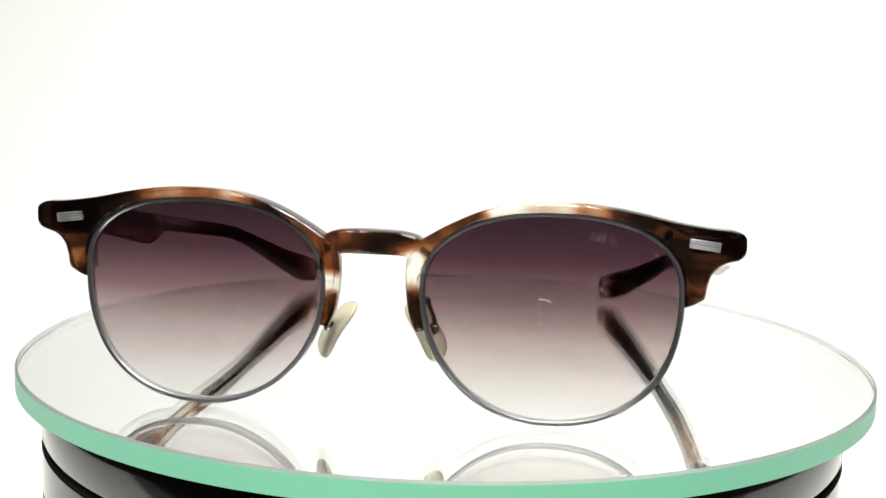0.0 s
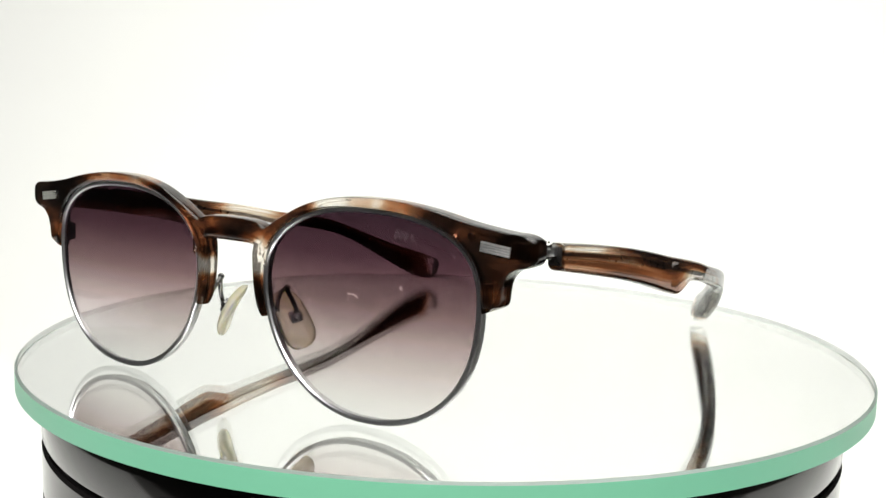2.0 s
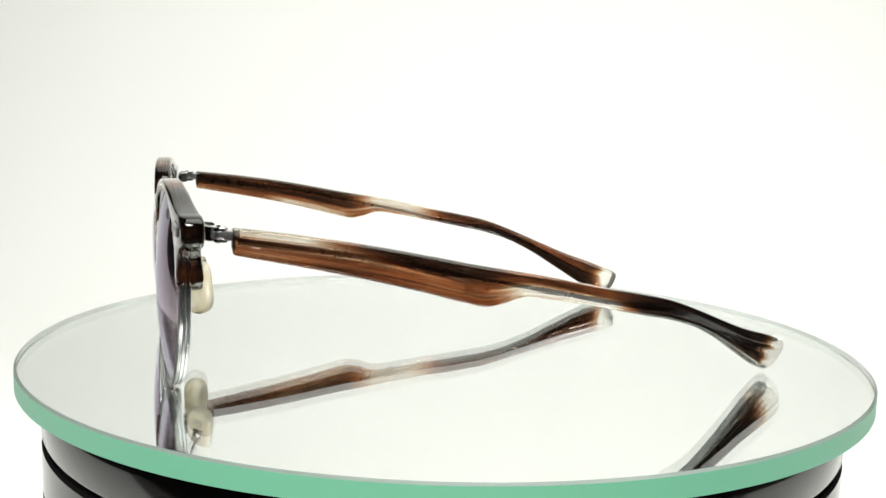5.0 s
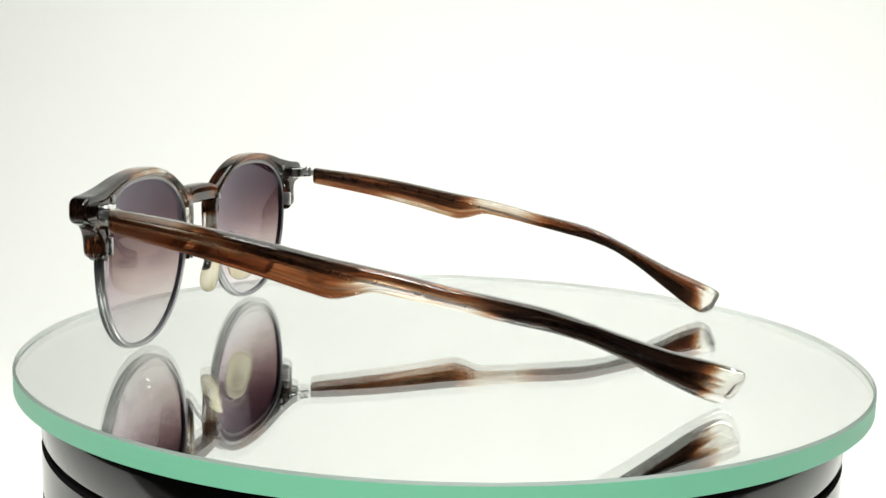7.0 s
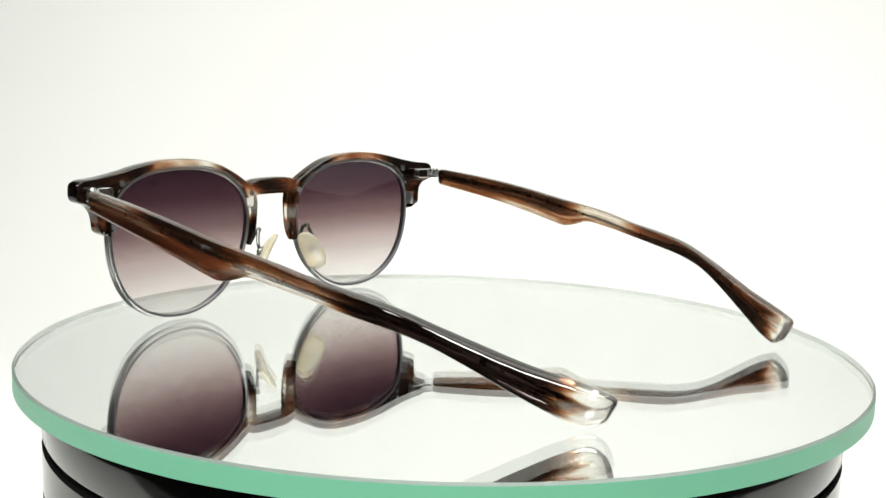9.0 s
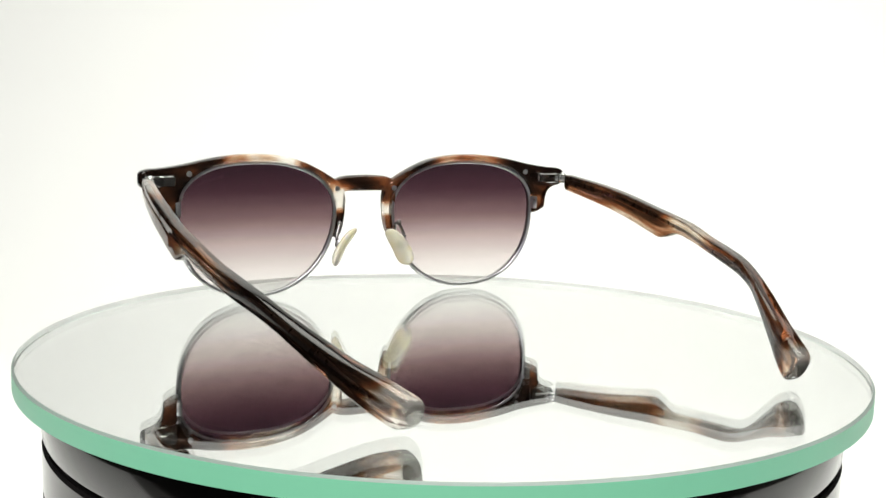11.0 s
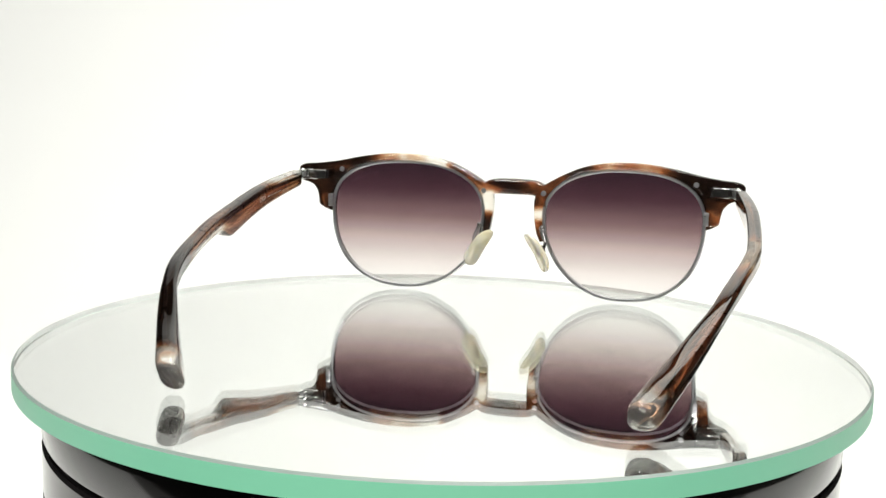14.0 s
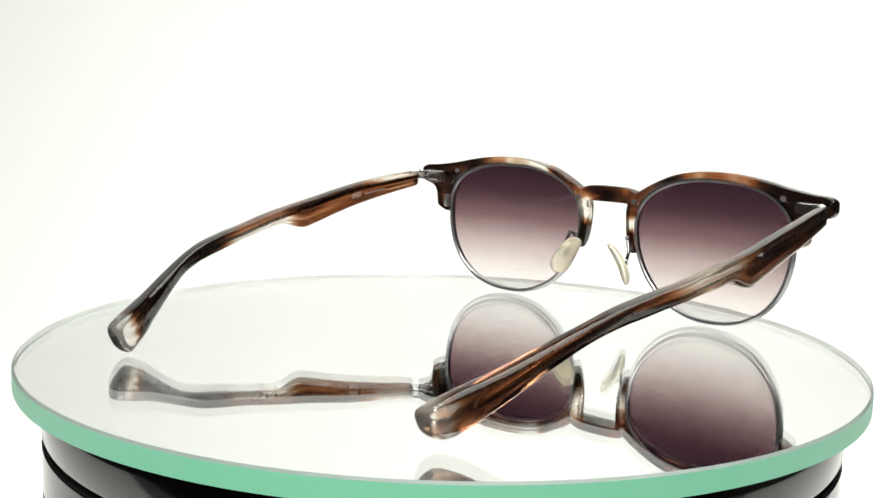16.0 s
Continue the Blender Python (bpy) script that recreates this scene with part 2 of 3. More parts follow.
def lathe(profile, steps=192, closed=False):
    bm = bmesh.new()
    rings = [[bm.verts.new((r * math.cos(a), r * math.sin(a), z)) for r, z in profile] for a in (2 * math.pi * k / steps for k in range(steps))]
    k = len(profile)
    faces = []
    for i in range(steps):
        a, b = rings[i], rings[(i + 1) % steps]
        for j in range(k if closed else k - 1):
            faces.append((bm.faces.new((a[j], b[j], b[(j + 1) % k], a[(j + 1) % k])), j))
    return bm, rings, faces


# ---- the booth and the room round it ----
def booth():
    """One sheet of white paper: floor, a soft cove and the back, in a dim grey room."""
    front, back, top, low, cove = -0.112, 0.75, 0.95, -0.115, 0.30
    prof = [(front, low), (0.1, low)]
    for k in range(13):
        a = radians(90 * k / 12)
        prof.append((back - cove + cove * math.sin(a), low + cove - cove * math.cos(a)))
    prof.append((back, top))
    bm = bmesh.new()
    cols = [[bm.verts.new((x, y, z)) for y, z in prof] for x in (-0.58, 0.58)]
    under = [[bm.verts.new((x, y + (0.004 if z > low + 0.001 else 0), z - 0.004)) for y, z in prof] for x in (-0.58, 0.58)]
    for j in range(len(prof) - 1):
        bm.faces.new((cols[0][j], cols[1][j], cols[1][j + 1], cols[0][j + 1]))
        bm.faces.new((under[0][j], under[0][j + 1], under[1][j + 1], under[1][j]))
    tagged(part("backdrop", bm, M_PAPER), "seamless white paper sweep behind the turntable", "backdrop", kind="structure")
    tagged(part("floor", block((4.4, 4.4, 0.05), (0, -0.3, -0.885)), M_ROOM, smooth=False), "dim grey floor of the room", "floor", kind="structure")
    desk = thing("table", "plain grey table under the white paper sweep", "table")
    part("tabletop", block((1.30, 0.98, 0.03), (0, 0.32, low - 0.0195), bevel=0.003), M_ROOM, desk)
    for lx in (-0.60, 0.60):
        for ly in (-0.10, 0.74):
            part("leg", block((0.05, 0.05, 0.711), (lx, ly, low - 0.0345 - 0.3555), bevel=0.003), M_ROOM, desk)
    tagged(part("ceiling", block((4.4, 4.4, 0.05), (0, -0.3, 1.6)), M_ROOM, smooth=False), "dim grey ceiling of the room", "ceiling", kind="structure")
    for n, size, at in (("wall_south", (4.4, 0.05, 2.5), (0, -2.5, 0.37)), ("wall_north", (4.4, 0.05, 2.5), (0, 1.9, 0.37)),
                        ("wall_west", (0.05, 4.4, 2.5), (-2.2, -0.3, 0.37)), ("wall_east", (0.05, 4.4, 2.5), (2.2, -0.3, 0.37))):
        tagged(part(n, block(size, at), M_ROOM, smooth=False), "dim grey wall of the room", "wall", kind="structure")


# ---- the turntable ----
def turntable():
    base = thing("turntable_base", "glossy black round turntable base with a groove", "turntable")
    low = -0.115 + 0.001
    r = DRUM_R
    prof = [(0.0, -0.0055), (r - 0.004, -0.0055), (r - 0.0012, -0.0062), (r - 0.0003, -0.0078), (r, -0.0100), (r, -0.0165), (r - 0.0004, -0.0174)]
    part("upper_ring", lathe(prof + [(0.0, -0.0174)])[0], M_PLASTIC, base)
    part("groove", lathe([(r - 0.0022, -0.0175), (r - 0.0022, -0.0189)])[0], M_GROOVE, base, "matt black groove")
    part("body", lathe([(0.0, -0.0189), (r - 0.0006, -0.0189), (r, -0.0196), (r, -0.0300), (r - 0.0009, -0.0306), (r - 0.0009, -0.0314), (r, -0.0320), (r, low + 0.004), (r - 0.003, low), (0.0, low)])[0], M_PLASTIC, base)
    disc = thing("mirror_disc", "round mirrored glass plate with a green ground edge", "mirror")
    c = 0.0006
    h = DISC_H
    # the pale liner is an added layer imitating light coming in through the edge
    for name, prof, mat in (("glass_top", [(0.0, 0.0), (DISC_R - c, 0.0)], M_GLASS), ("chamfer", [(DISC_R - c, 0.0), (DISC_R, -0.0005)], M_CHAMFER),
                            ("ground_edge", [(DISC_R, -0.0005), (DISC_R, -h)], M_EDGE), ("backlight_liner", [(DISC_R - 0.0001, -h), (DISC_R - 0.0001, -0.0006)], M_BACKLIT),
                            ("silvering", [(DISC_R, -h), (0.0, -h)], M_MIRROR)):
        bm = lathe(prof, 256)[0]
        bmesh.ops.remove_doubles(bm, verts=bm.verts, dist=1e-7)
        bm.normal_update()
        bm.faces.ensure_lookup_table()
        f = bm.faces[0]
        out = Vector((f.calc_center_median().x, f.calc_center_median().y, 0)).normalized() + Vector((0, 0, -3 if name == "silvering" else 3 if name == "glass_top" else 0.5))
        if f.normal.dot(out) < 0:
            bmesh.ops.reverse_faces(bm, faces=bm.faces)
        part(name, bm, mat, disc, sharp=12, turn_out=False)
    return disc


# ---- the spectacles ----
LX, LZ, HW, UP, DOWN = 36.4, 27.5, 25.2, 15.3, 25.6
WIDE = 0.993


def mid(x):
    """Depth of the front's middle surface at x, in mm."""
    return -3.9 + 4.0 * (x / 73.0) ** 2


def lens_curve(deg, off=0.0):
    """The lens opening of the wearer's left side at an angle, pushed out by off; x, z in mm."""
    def raw(d):
        a = radians(d)
        c, s = math.cos(a), math.sin(a)
        n = (2.5 if c > 0 else 2.2) if s > 0 else (2.35 if c > 0 else 2.02)
        ry = UP if s > 0 else DOWN
        return LX + HW * math.copysign(abs(c) ** (2 / n), c), LZ + ry * math.copysign(abs(s) ** (2 / n), s)
    (x0, z0), (x1, z1), (x, z) = raw(deg - 0.7), raw(deg + 0.7), raw(deg)
    tx, tz = x1 - x0, z1 - z0
    ln = math.hypot(tx, tz)
    return x + off * tz / ln, z - off * tx / ln


def place(side, x, y, z):
    """A point of one side, in mm; the wearer's right half sits a little closer to the nose."""
    return Vector(((side * x * WIDE + (0.0 if side > 0 else 1.0)) * MM, y * MM, z * MM))


BROW = [(-2, 65.4, 27.1), (4, 66.6, 28.0), (11, 67.1, 30.8), (17, 68.0, 33.2), (22, 70.0, 35.0), (26, 72.9, 35.9), (30, 74.0, 37.1), (33.5, 74.1, 38.7), (37, 73.8, 40.5), (40, 72.2, 41.4),
        (45, 68.0, 41.8), (53, 61.0, 42.8), (63, 53.0, 44.5), (75, 45.5, 45.6), (90, 37.5, 45.95), (105, 30.0, 45.5), (120, 23.2, 44.0), (135, 17.5, 41.6),
        (148, 12.4, 38.8), (158, 8.8, 36.2), (166, 7.4, 33.0), (174, 7.3, 29.5), (183, 7.7, 25.0), (191, 8.4, 21.6), (198, 9.6, 18.8)]


def brow_mesh(side):
    rings = []
    at = np.concatenate([np.linspace(-2, 60, 40), np.linspace(62, 150, 36), np.linspace(152, 198, 30)])
    for deg, (ox, oz) in zip(at, smooth_through(BROW, at)):
        ix, iz = lens_curve(deg, 1.0)
        w = max(math.hypot(ox - ix, oz - iz), 0.9)
        ux, uz = (ox - ix) / max(w, 1e-6), (oz - iz) / max(w, 1e-6)
        cx, cz = (ox + ix) / 2, (oz + iz) / 2
        end = min((deg + 2) / 5, (198 - deg) / 5, 1.0)
        th = 4.3 * (0.72 + 0.28 * math.sqrt(max(end, 0)))
        k = min(max((25 - deg) / 20, 0), 1)
        deep = 1.0 * k * k * (3 - 2 * k)
        rings.append([place(side, cx + ux * p, mid(cx + ux * p) + q * (1 + deep / th) + deep / 2, cz + uz * p) for p, q in rounded(w, th, min(1.0, w * 0.42), 5)])
    return skin(rings)


def bridge_mesh():
    rings = []
    for x in np.linspace(-10.6, 10.6, 41):
        k = abs(x) / 10.6
        top = 39.1 - 0.5 * k**2 - 1.6 * k**6
        low = 34.0 - 0.1 * k**2 - 4.2 * max(0, (k - 0.45) / 0.55) ** 3
        rings.append([Vector(((x + 0.5) * MM, (mid(x) - 0.1 + q) * MM, ((top + low) / 2 + p) * MM)) for p, q in rounded(top - low, 4.1, 1.0, 4)])
    return skin(rings)


def front_mesh():
    """Both brows and the bridge as one solid."""
    obs = [part("tmp", bm, M_FRONT) for bm in (bridge_mesh(), brow_mesh(1), brow_mesh(-1))]
    for o in obs[1:]:
        b = obs[0].modifiers.new("join", "BOOLEAN")
        b.operation, b.solver, b.object = "UNION", "EXACT", o
    me = bpy.data.meshes.new_from_object(obs[0].evaluated_get(bpy.context.evaluated_depsgraph_get()))
    for o in obs:
        old = o.data
        bpy.data.objects.remove(o)
        bpy.data.meshes.remove(old)
    bm = bmesh.new()
    bm.from_mesh(me)
    bpy.data.meshes.remove(me)
    return bm


def rim_mesh(side):
    """A thin metal ring with two fine grooves round its outside."""
    sec = [(0.0, -0.9), (0.0, 1.1), (0.12, 1.2), (0.75, 1.2), (0.98, 1.0), (1.05, 0.55), (0.85, 0.45), (0.85, 0.3), (1.12, 0.2), (1.2, -0.2), (0.98, -0.3),
           (0.98, -0.45), (1.2, -0.55), (1.2, -1.05), (0.98, -1.3), (0.35, -1.3)]
    rings = []
    for k in range(144):
        deg = 360 * k / 144
        rings.append([place(side, *(lambda c, q: (c[0], mid(c[0]) + q, c[1]))(lens_curve(deg, p), q)) for p, q in sec])
    return skin(rings, closed=True)


def lens_mesh(side):
    bm = bmesh.new()
    layers = []
    for back in (0.0, 1.8):
        rows = []
        for i in range(1, 15):
            rho = i / 14
            row = []
            for k in range(96):
                x, z = lens_curve(360 * k / 96, 0.35)
                px, pz = LX + (x - LX) * rho, 23 + (z - 23) * rho
                row.append(bm.verts.new(place(side, px, mid(LX) + (mid(x) - mid(LX)) * rho - 0.9 - 2.4 * (1 - rho**2) + back, pz)))
            rows.append(row)
        hub = bm.verts.new(place(side, LX, mid(LX) - 3.3 + back, 23))
        layers.append(rows)
        for k in range(96):
            bm.faces.new((hub, rows[0][k], rows[0][(k + 1) % 96]))
        for a, b in zip(rows, rows[1:]):
            for k in range(96):
                bm.faces.new((a[k], a[(k + 1) % 96], b[(k + 1) % 96], b[k]))
    for k in range(96):
        a, b = layers[0][-1], layers[1][-1]
        bm.faces.new((a[k], a[(k + 1) % 96], b[(k + 1) % 96], b[k]))
    return bm


# y, x of the middle, top, bottom, thickness
TEMPLE = [(7.6, 72.6, 39.6, 34.3, 3.4), (21, 74.0, 38.1, 31.9, 3.6), (34, 74.8, 36.2, 29.3, 3.7), (46, 74.9, 34.0, 26.4, 3.7), (54, 74.8, 32.4, 24.3, 3.7),
          (58.5, 74.7, 31.6, 23.4, 3.7), (62, 74.5, 31.0, 24.0, 3.7), (66, 74.3, 30.3, 25.2, 3.7), (74, 73.7, 28.8, 24.4, 3.7), (84, 72.5, 26.6, 22.6, 3.8),
          (94.5, 70.7, 24.6, 20.3, 3.9), (104, 68.4, 22.4, 18.2, 4.0), (111, 66.0, 19.9, 15.9, 4.1), (118, 62.8, 17.0, 12.6, 5.0), (128, 57.6, 13.0, 6.9, 5.8),
          (136, 53.1, 10.4, 2.7, 6.2), (142.0, 49.9, 8.2, 0.4, 6.2)]


def temple_frames(ys, side):
    """The wearer's right temple is spread a little wider at the tip than the left one."""
    v = smooth_through(TEMPLE, ys)
    if side < 0:
        v[:, 0] += 1.0 * np.clip((np.asarray(ys) - 20) / 90, 0, 1) + 2.0 * np.clip((np.asarray(ys) - 90) / 52, 0, 1) - 2.1 * np.sin(np.clip((np.asarray(ys) - 72) / 76, 0, 1) * np.pi)
        v[:, 1:3] += 1.2 * np.sin(np.clip((np.asarray(ys)[:, None] - 8) / 130, 0, 1) ** 1.4 * np.pi)
        v[:, 1:3] += np.array([0.7, 1.0]) * np.sin(np.clip((np.asarray(ys)[:, None] - 84) / 76, 0, 1) * np.pi)
    else:
        v[:, 0] -= 0.5 * np.clip((np.asarray(ys) - 60) / 60, 0, 1)
        v[:, 1:3] -= np.array([0.05, 0.35]) * np.sin(np.clip((np.asarray(ys)[:, None] - 55) / 85, 0, 1) * np.pi)
    return [(y, *row) for y, row in zip(ys, v)]


def temple_mesh(side):
    rings, grain = [], []
    ys = np.concatenate([[7.6, 7.75, 8.2], np.linspace(9, 140.0, 108), 140.0 + 3.4 * np.sin(np.radians(np.linspace(12, 90, 9)))])
    base = temple_frames(np.clip(ys, 7.6, 141.0), side)
    for (y, x, top, low, th), yy in zip(base, ys):
        shrink = 1.0
        if yy < 9:
            shrink = {7.6: 0.86, 7.75: 0.95}.get(float(yy), 1.0)
        if yy > 140.0:
            shrink = 0.50 + 0.50 * math.sqrt(max(1 - ((yy - 140.0) / 3.42) ** 2, 0))
        h, w = (top - low) * shrink, th * shrink
        dx = -0.45 * (yy - y)
        deep = 0.36 * min(max((yy - 8.2) / 1.5, 0), 1) * min(max((58 - yy) / 14, 0), 1)
        late = float(np.clip((yy - 100) / 35, 0, 1))
        r = min(1.0 + 1.2 * late, h * (0.25 + 0.08 * late), w * 0.47)
        g1 = h / 2 - r - 0.22
        g0 = max(g1 - min(2.1, h * 0.36), r - h / 2 + 0.22)
        cut = [(w / 2, g0 - 0.12), (w / 2 - deep, g0), (w / 2 - deep, g1), (w / 2, g1 + 0.12)]
        out = 0.996 if side < 0 else 1.0
        lean = 0.48 * float(np.clip((yy - 112) / 28, 0, 1))
        facet = 0.4 * float(np.clip((yy - 84) / 22, 0, 1)) * shrink
        sec = [(p - (facet * -2 * q / h if p > 0 > q else 0), q) for p, q in rounded(w, h, r, 4) + cut]
        rings.append([place(side, x + dx + p, 8 + (yy - 8) * out + lean * q, (top + low) / 2 + q) for p, q in sec])
        grain += [(2 * p / th, yy / 100, 2 * q / (top - low)) for p, q in sec]
    return skin(rings), grain


def temple_part(side, parent):
    bm, grain = temple_mesh(side)
    ob = part("temple", bm, M_TEMPLE_LEFT if side > 0 else M_TEMPLE_RIGHT, parent, "streaked brown tortoise temple with a clear tip")
    layer = ob.data.attributes.new("grain", "FLOAT_VECTOR", "POINT")
    layer.data.foreach_set("vector", [c for g in grain for c in g])
    return ob


def core_mesh(side):
    """The metal core laid into the temple: a flat blade that ends as a wire."""
    rings = []
    for y, x, top, low, th in temple_frames(np.linspace(8.5, 134, 90), side):
        h = 1.5 if y < 50 else max(1.5 - (y - 50) * 0.12, 1.0)
        z = top - 2.4 - (0.0 if y < 50 else min((y - 50) * 0.03, 0.4))
        if y > 100:
            z = (top + low) / 2
        rings.append([place(side, x + 0.45 + p, y, z + q) for p, q in rounded(0.8, h, 0.2, 2)])
    return skin(rings)


def barrel(at, radius, height, segments=20, bm=None):
    bm = bm or bmesh.new()
    prof = [(0.0, -height / 2), (radius * 0.82, -height / 2), (radius, -height / 2 + 0.00018), (radius, height / 2 - 0.00018), (radius * 0.82, height / 2), (0.0, height / 2)]
    rings = [[Vector(at) + Vector((max(r, 1e-5) * math.cos(a), max(r, 1e-5) * math.sin(a), z)) for a in (2 * math.pi * k / segments for k in range(segments))] for r, z in prof]
    return skin(rings, bm=bm)


def hinge(side, parent):
    """Chrome hinge: a flat hollow loop on the back of the end piece, a neck, a stack of knuckles with a screw and the temple's leaf."""
    loop = [(63.3, 2.6), (64.2, 4.3), (67.6, 5.0), (70.2, 4.6), (70.9, 3.6), (69.8, 2.6), (66.5, 2.1)]
    mid_x, mid_y = 67.0, 3.5
    rings = []
    for x, y in loop:
        d = math.hypot(x - mid_x, y - mid_y)
        ix, iy = x - (x - mid_x) / d * 0.55, y - (y - mid_y) / d * 0.55
        rings.append([place(side, *p) for p in ((x, y, 36.8), (x, y, 39.5), (ix, iy, 39.7), (ix, iy, 36.6))])
    part("front_leaf", skin(rings, closed=True), M_BRIGHT, parent, "chrome hinge loop", sharp=25)
    part("hook", block((0.0012, 0.0022, 0.0024), place(side, 64.3, 3.0, 38.1), bevel=0.0003), M_BRIGHT, parent)
    for z in (39.2, 37.0):
        bm = barrel(place(side, 71.6, 5.4, z), 0.00135, 0.0009)
        block((0.0026, 0.0010, 0.0008), place(side, 70.4, 4.9, z), Matrix.Rotation(radians(18) * side, 3, "Z"), 0.0002, bm=bm)
        part("knuckle", bm, M_BRIGHT, parent)
    bm = barrel(place(side, 71.6, 5.4, 38.1), 0.00128, 0.0012)
    block((0.0016, 0.0044, 0.0019), place(side, 72.1, 6.9, 38.0), Matrix.Rotation(radians(-10) * side, 3, "Z"), 0.0002, bm=bm)
    part("temple_leaf", bm, M_STEEL, parent)
    part("hinge_screw", barrel(place(side, 71.6, 5.4, 39.8), 0.0008, 0.0004), M_BRIGHT, parent)
    part("end_cap", block((0.0030, 0.0007, 0.0036), place(side, 72.5, 7.8, 37.0), bevel=0.0003), M_DARK_STEEL, parent)


def rivet(side, x, z, parent):
    bm = bmesh.new()
    m = Matrix.Translation(place(side, x, mid(x) + 2.15, z)) @ Matrix.Rotation(radians(90), 4, "X")
    bmesh.ops.create_cone(bm, cap_ends=True, segments=6, radius1=0.00095, radius2=0.0006, depth=0.0008, matrix=m)
    part("rivet", bm, M_RIM, parent)


def plaque(side, parent):
    """A small metal inlay with four raised ribs."""
    yaw = math.atan2(9.0 * 66 / 73**2, 1) * side
    turn = Matrix.Rotation(yaw, 3, "Z") @ Matrix.Rotation(radians(7.0) * side, 3, "Y")
    at = place(side, 65.9, mid(65.9) - 2.15, 38.6)
    inlay = part("inlay", block((0.0061, 0.0005, 0.0020), at, turn, 0.00008), M_STEEL, parent, "silver ribbed metal inlay")
    for k in range(4):
        off = turn @ Vector((0, -0.0003, (k - 1.5) * 0.00050))
        part("rib", block((0.0060, 0.0003, 0.00032), at + off, turn, 0.00008), M_SATIN, inlay)


def nose_pad(side, parent):
    shift, lift = (0.4, 0.3) if side > 0 else (0.1, -0.3)
    pts = [(11.4, -1.2, 19.6), (10.7, -0.4, 21.6), (10.4, 0.9, 23.4), (11.0, 2.0, 23.7), (11.5, 2.5, 22.3), (12.1, 3.1, 20.6), (12.3, 3.6, 19.2), (12.0, 3.8, 17.6)]
    rows = smooth_through([(k, *p) for k, p in enumerate(pts)], np.linspace(0, 7, 36))
    bm = tube([place(side, *r) for r in rows], 0.00052)
    bmesh.ops.create_uvsphere(bm, u_segments=12, v_segments=8, radius=0.00078, matrix=Matrix.Translation(place(side, 10.9, 2.1, 24.1)))
    arm = part("pad_arm", bm, M_DARK_STEEL, parent, "bent gunmetal wire arm")
    turn = Matrix.Rotation(radians(-32) * side, 3, "Y") @ Matrix.Rotation(radians(-31) * side, 3, "Z")
    box_x = 11.8 if side > 0 else 11.3
    bm = block((0.0015, 0.0028, 0.0028), place(side, box_x, 3.9, 17.5 + lift), turn, 0.0006)
    part("pad_box", bm, M_DARK_STEEL, arm)
    bm = barrel((0, 0, 0), 0.0008, 0.0010, 14)
    bmesh.ops.transform(bm, matrix=Matrix.Translation(place(side, box_x + 0.6, 4.0, 17.5 + lift)) @ Matrix.Rotation(radians(80), 4, "Y"), verts=bm.verts)
    part("pad_screw", bm, M_BRIGHT, arm, "small bright screw")
    bm = bmesh.new()
    bmesh.ops.create_uvsphere(bm, u_segments=32, v_segments=20, radius=1.0)
    for v in bm.verts:
        wide = (1.0 - 0.16 * v.co.z) * (1 - v.co.z**4) ** 0.5 / max((1 - v.co.z**2) ** 0.5, 0.2)
        v.co = Vector((v.co.x * wide * 0.00140 - side * 0.0011 * v.co.z**2, v.co.y * 0.0035 * wide, v.co.z * 0.0070))
    bmesh.ops.transform(bm, matrix=Matrix.Translation(place(side, 10.3 + shift, 4.4, 17.0 + lift)) @ turn.to_4x4(), verts=bm.verts)
    part("nose_pad", bm, M_PAD, parent, "pale yellow translucent nose pad")


def stroke(points, width, bm):
    """A flat pen stroke through points of a surface, a hair proud of it."""
    return tube(points, width, 5, bm)


def temple_print(temple):
    """The pale print on the inner face of the left temple: a number and an unreadable script drawn as bars."""
    txt = bpy.data.curves.new("print", "FONT")
    txt.body, txt.size, txt.align_x = "0903", 2.2 * MM, "CENTER"
    tmp = new("print", txt)
    me = bpy.data.meshes.new_from_object(tmp.evaluated_get(bpy.context.evaluated_depsgraph_get()))
    bpy.data.objects.remove(tmp)

    def face_pose(y, dz):
        (_, x0, t0, l0, w0), (_, x1, t1, l1, w1) = temple_frames([y - 2, y + 2], 1)
        z0, z1 = t0 - 3.4, t1 - 3.4
        along = (place(1, x0 - w0 / 2, y - 2, z0) - place(1, x1 - w1 / 2, y + 2, z1)).normalized()
        outn = along.cross(Vector((0, 0, 1))).normalized()
        if outn.x > 0:
            outn = -outn
        up = outn.cross(along)
        at = (place(1, x0 - w0 / 2, y - 2, z0) + place(1, x1 - w1 / 2, y + 2, z1)) / 2 + up * dz * MM + outn * 0.06 * MM
        return Matrix((along, up, outn)).transposed().to_4x4(), at

    rot, at = face_pose(36, -0.9)
    me.transform(Matrix.Translation(at) @ rot)
    me.materials.clear()
    me.materials.append(M_INK)
    ob = new("printed_number", me)
    ob.parent = temple
    tagged(ob, "pale printed number")
    bm = bmesh.new()
    for k, (w, h) in enumerate(((1.0, 1.1), (0.7, 0.7), (0.9, 0.7), (0.6, 0.9), (1.1, 0.6), (0.7, 0.8), (0.9, 0.6), (0.8, 0.6))):
        rot, at = face_pose(31.6 - k * 1.15, -0.5)
        block((w * MM, 0.35 * h * MM, 0.02 * MM), at, rot.to_3x3(), bm=bm)
    part("printed_bars", bm, M_INK, temple, "pale unreadable printed script", smooth=False)


def lens_front(x, z):
    """Point just in front of the left lens."""
    rho = min(math.hypot((x - LX) / HW, (z - 23) / 20.5), 1.0)
    return place(1, x, mid(LX) + (mid(x) - mid(LX)) * 0.8 - 0.95 - 2.4 * (1 - rho**2), z)


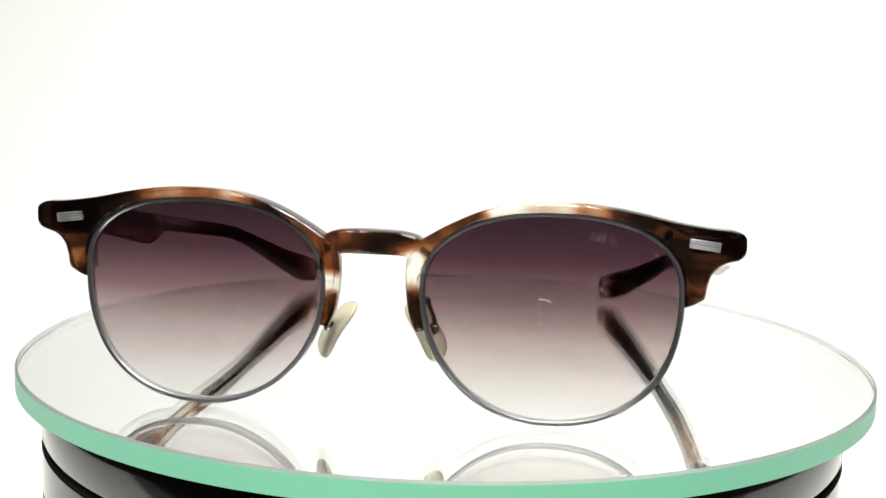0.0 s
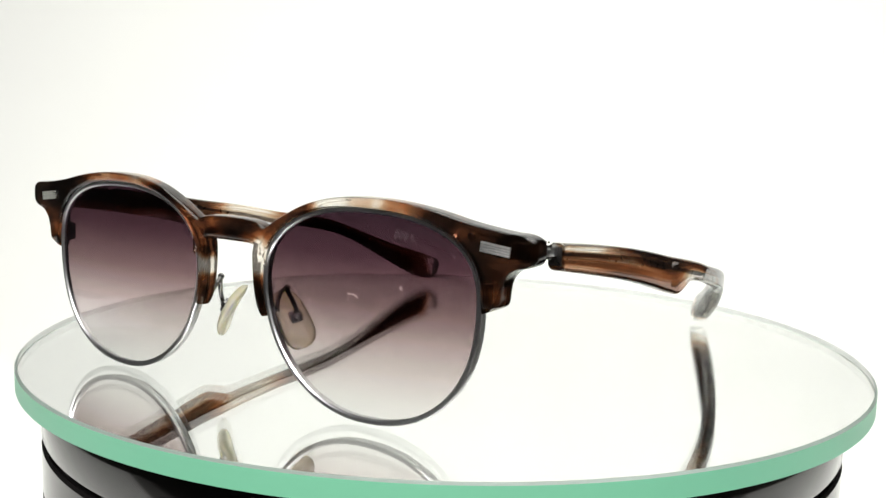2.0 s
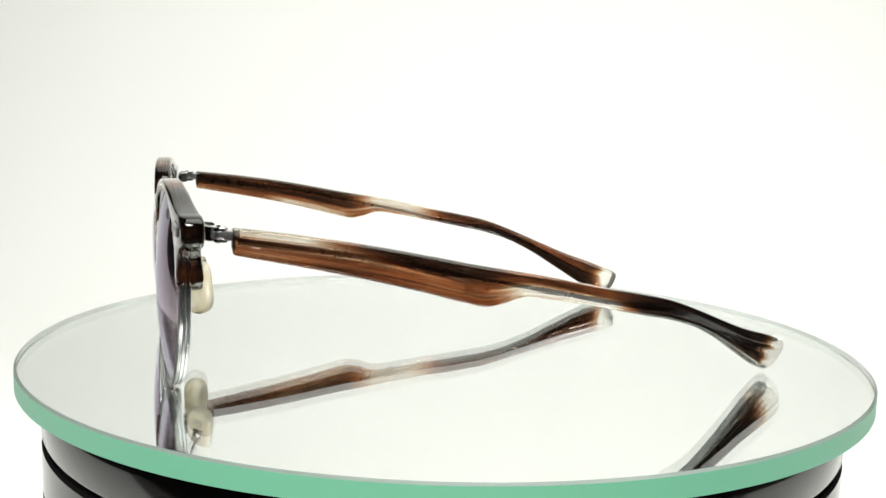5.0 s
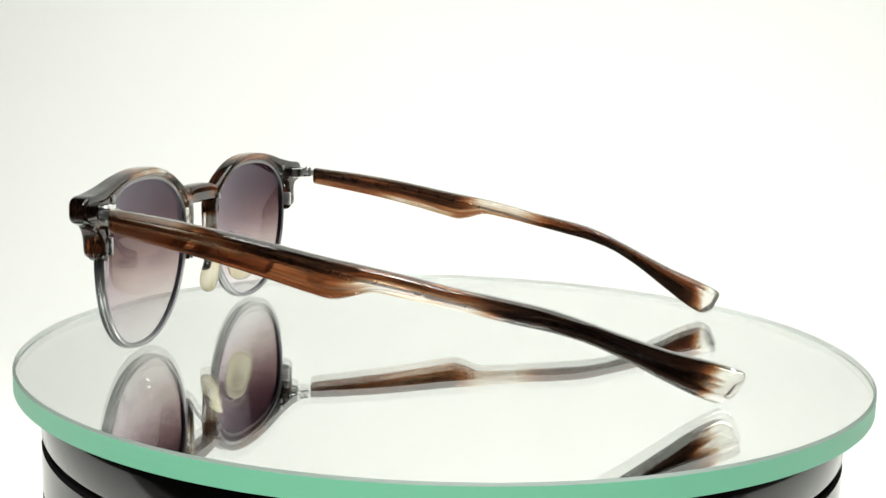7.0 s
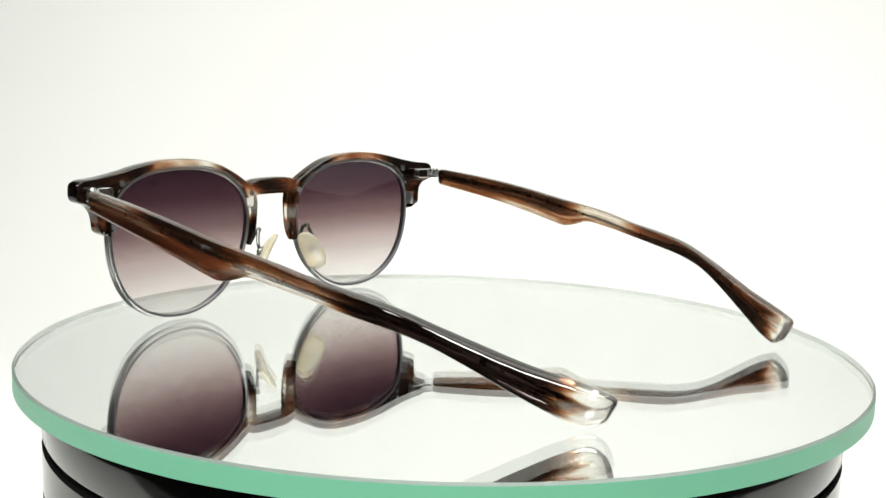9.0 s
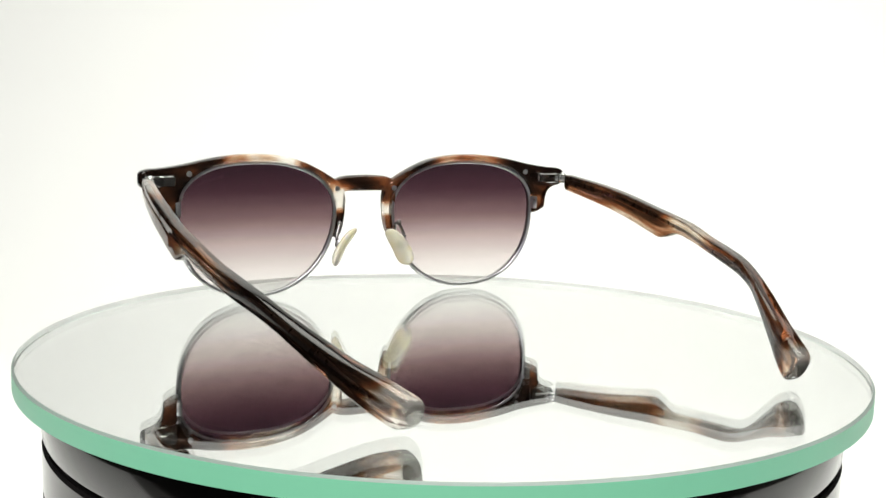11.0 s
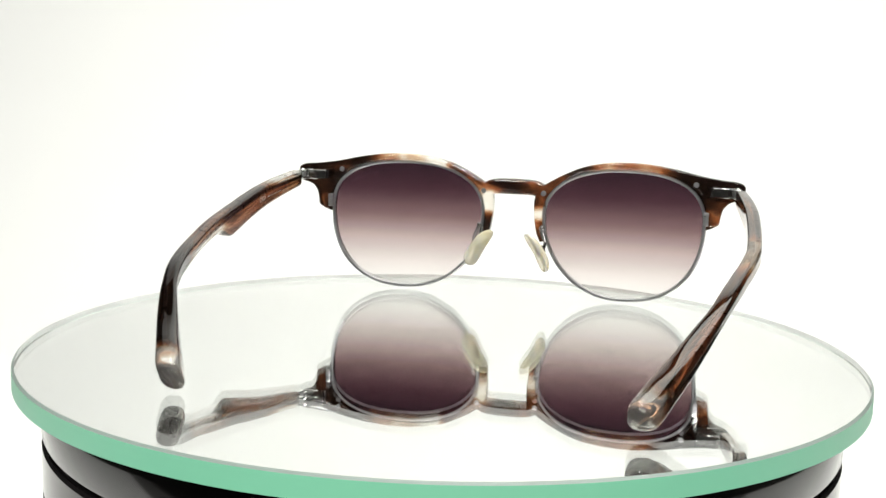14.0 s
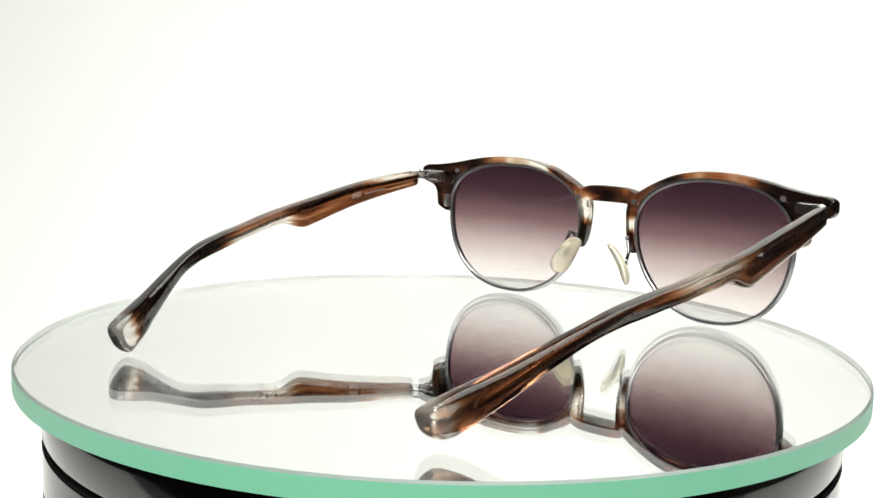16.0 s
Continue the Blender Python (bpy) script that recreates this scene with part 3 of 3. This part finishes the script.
def engraving(lens):
    """A faint signature mark near the outer top of the left lens, as plain strokes."""
    rng = random.Random(5)
    bm = bmesh.new()
    for a, b, tall, waves in ((43.8, 46.9, 1.0, 8), (47.3, 49.3, 0.9, 5), (50.0, 57.0, 0.42, 17)):
        pts = []
        for k in range(waves * 5 + 1):
            u = k / (waves * 5)
            x = a + (b - a) * u
            base = 39.6 - 0.030 * (x - 43) ** 1.8
            w = 2 * math.pi * waves * u
            rise = tall * (math.sin(w) * rng.uniform(0.6, 1.0) + 0.3 * math.sin(w * 0.37))
            pts.append(lens_front(x + 0.45 * rise + 0.15 * math.cos(w), base + rise))
        stroke(pts, 0.022 * MM, bm)
    part("engraving", bm, M_ENGRAVED, lens, "faint engraved strokes")


def dust(lens):
    rng = random.Random(11)
    bm = bmesh.new()
    stroke([lens_front(34.2, 26.9), lens_front(35.2, 27.0), lens_front(36.2, 26.8), lens_front(36.7, 26.2)], 0.03 * MM, bm)
    stroke([lens_front(46.6, 29.0), lens_front(46.2, 29.4), lens_front(46.4, 29.8)], 0.028 * MM, bm)
    for _ in range(12):
        p = lens_front(rng.uniform(17, 55), rng.uniform(9, 39))
        bmesh.ops.create_icosphere(bm, subdivisions=1, radius=rng.uniform(0.03, 0.08) * MM, matrix=Matrix.Translation(p))
    tagged(part("dust", bm, M_DUST, lens, "pale dust specks and a fine hair"), kind="stuff")


def spectacles():
    ob = thing("sunglasses", "tortoise acetate browline sunglasses with plum gradient lenses and silver rims", "sunglasses")
    front = part("front_frame", front_mesh(), M_FRONT, ob, "mottled brown tortoise browline front")
    for side in (1, -1):
        rim = part("rim", rim_mesh(side), M_RIM, ob, "thin grooved silver metal rim")
        lens = part("lens", lens_mesh(side), M_LENS, ob, "plum to clear gradient lens")
        if side > 0:
            engraving(lens)
            dust(lens)
        part("end_clip", block((0.0016, 0.0022, 0.0042), place(side, 62.6, mid(62.6) + 2.3, 29.6), bevel=0.0003), M_STEEL, rim)
        temple = temple_part(side, ob)
        part("wire_core", core_mesh(side), M_STEEL, temple)
        if side > 0:
            temple_print(temple)
        hinge(side, ob)
        plaque(side, front)
        for x, z in ((59.0, 40.1), (10.5, 34.9)):
            rivet(side, x, z, front)
        nose_pad(side, ob)
    return ob


booth()
disc = turntable()
glasses = spectacles()


# ---- what moves ----
def motions():
    rows_disc, rows_glasses = [], []
    for k in range(33):
        t = k * 0.5
        turn = pose(0, 0, 0, 0, 0, float(np.polyval(TURN_FIT, t)))
        rows_disc.append((t, turn @ OFF_AXIS))
        rows_glasses.append((t, turn @ SEAT))
    walk(disc, rows_disc)
    walk(glasses, rows_glasses)


motions()
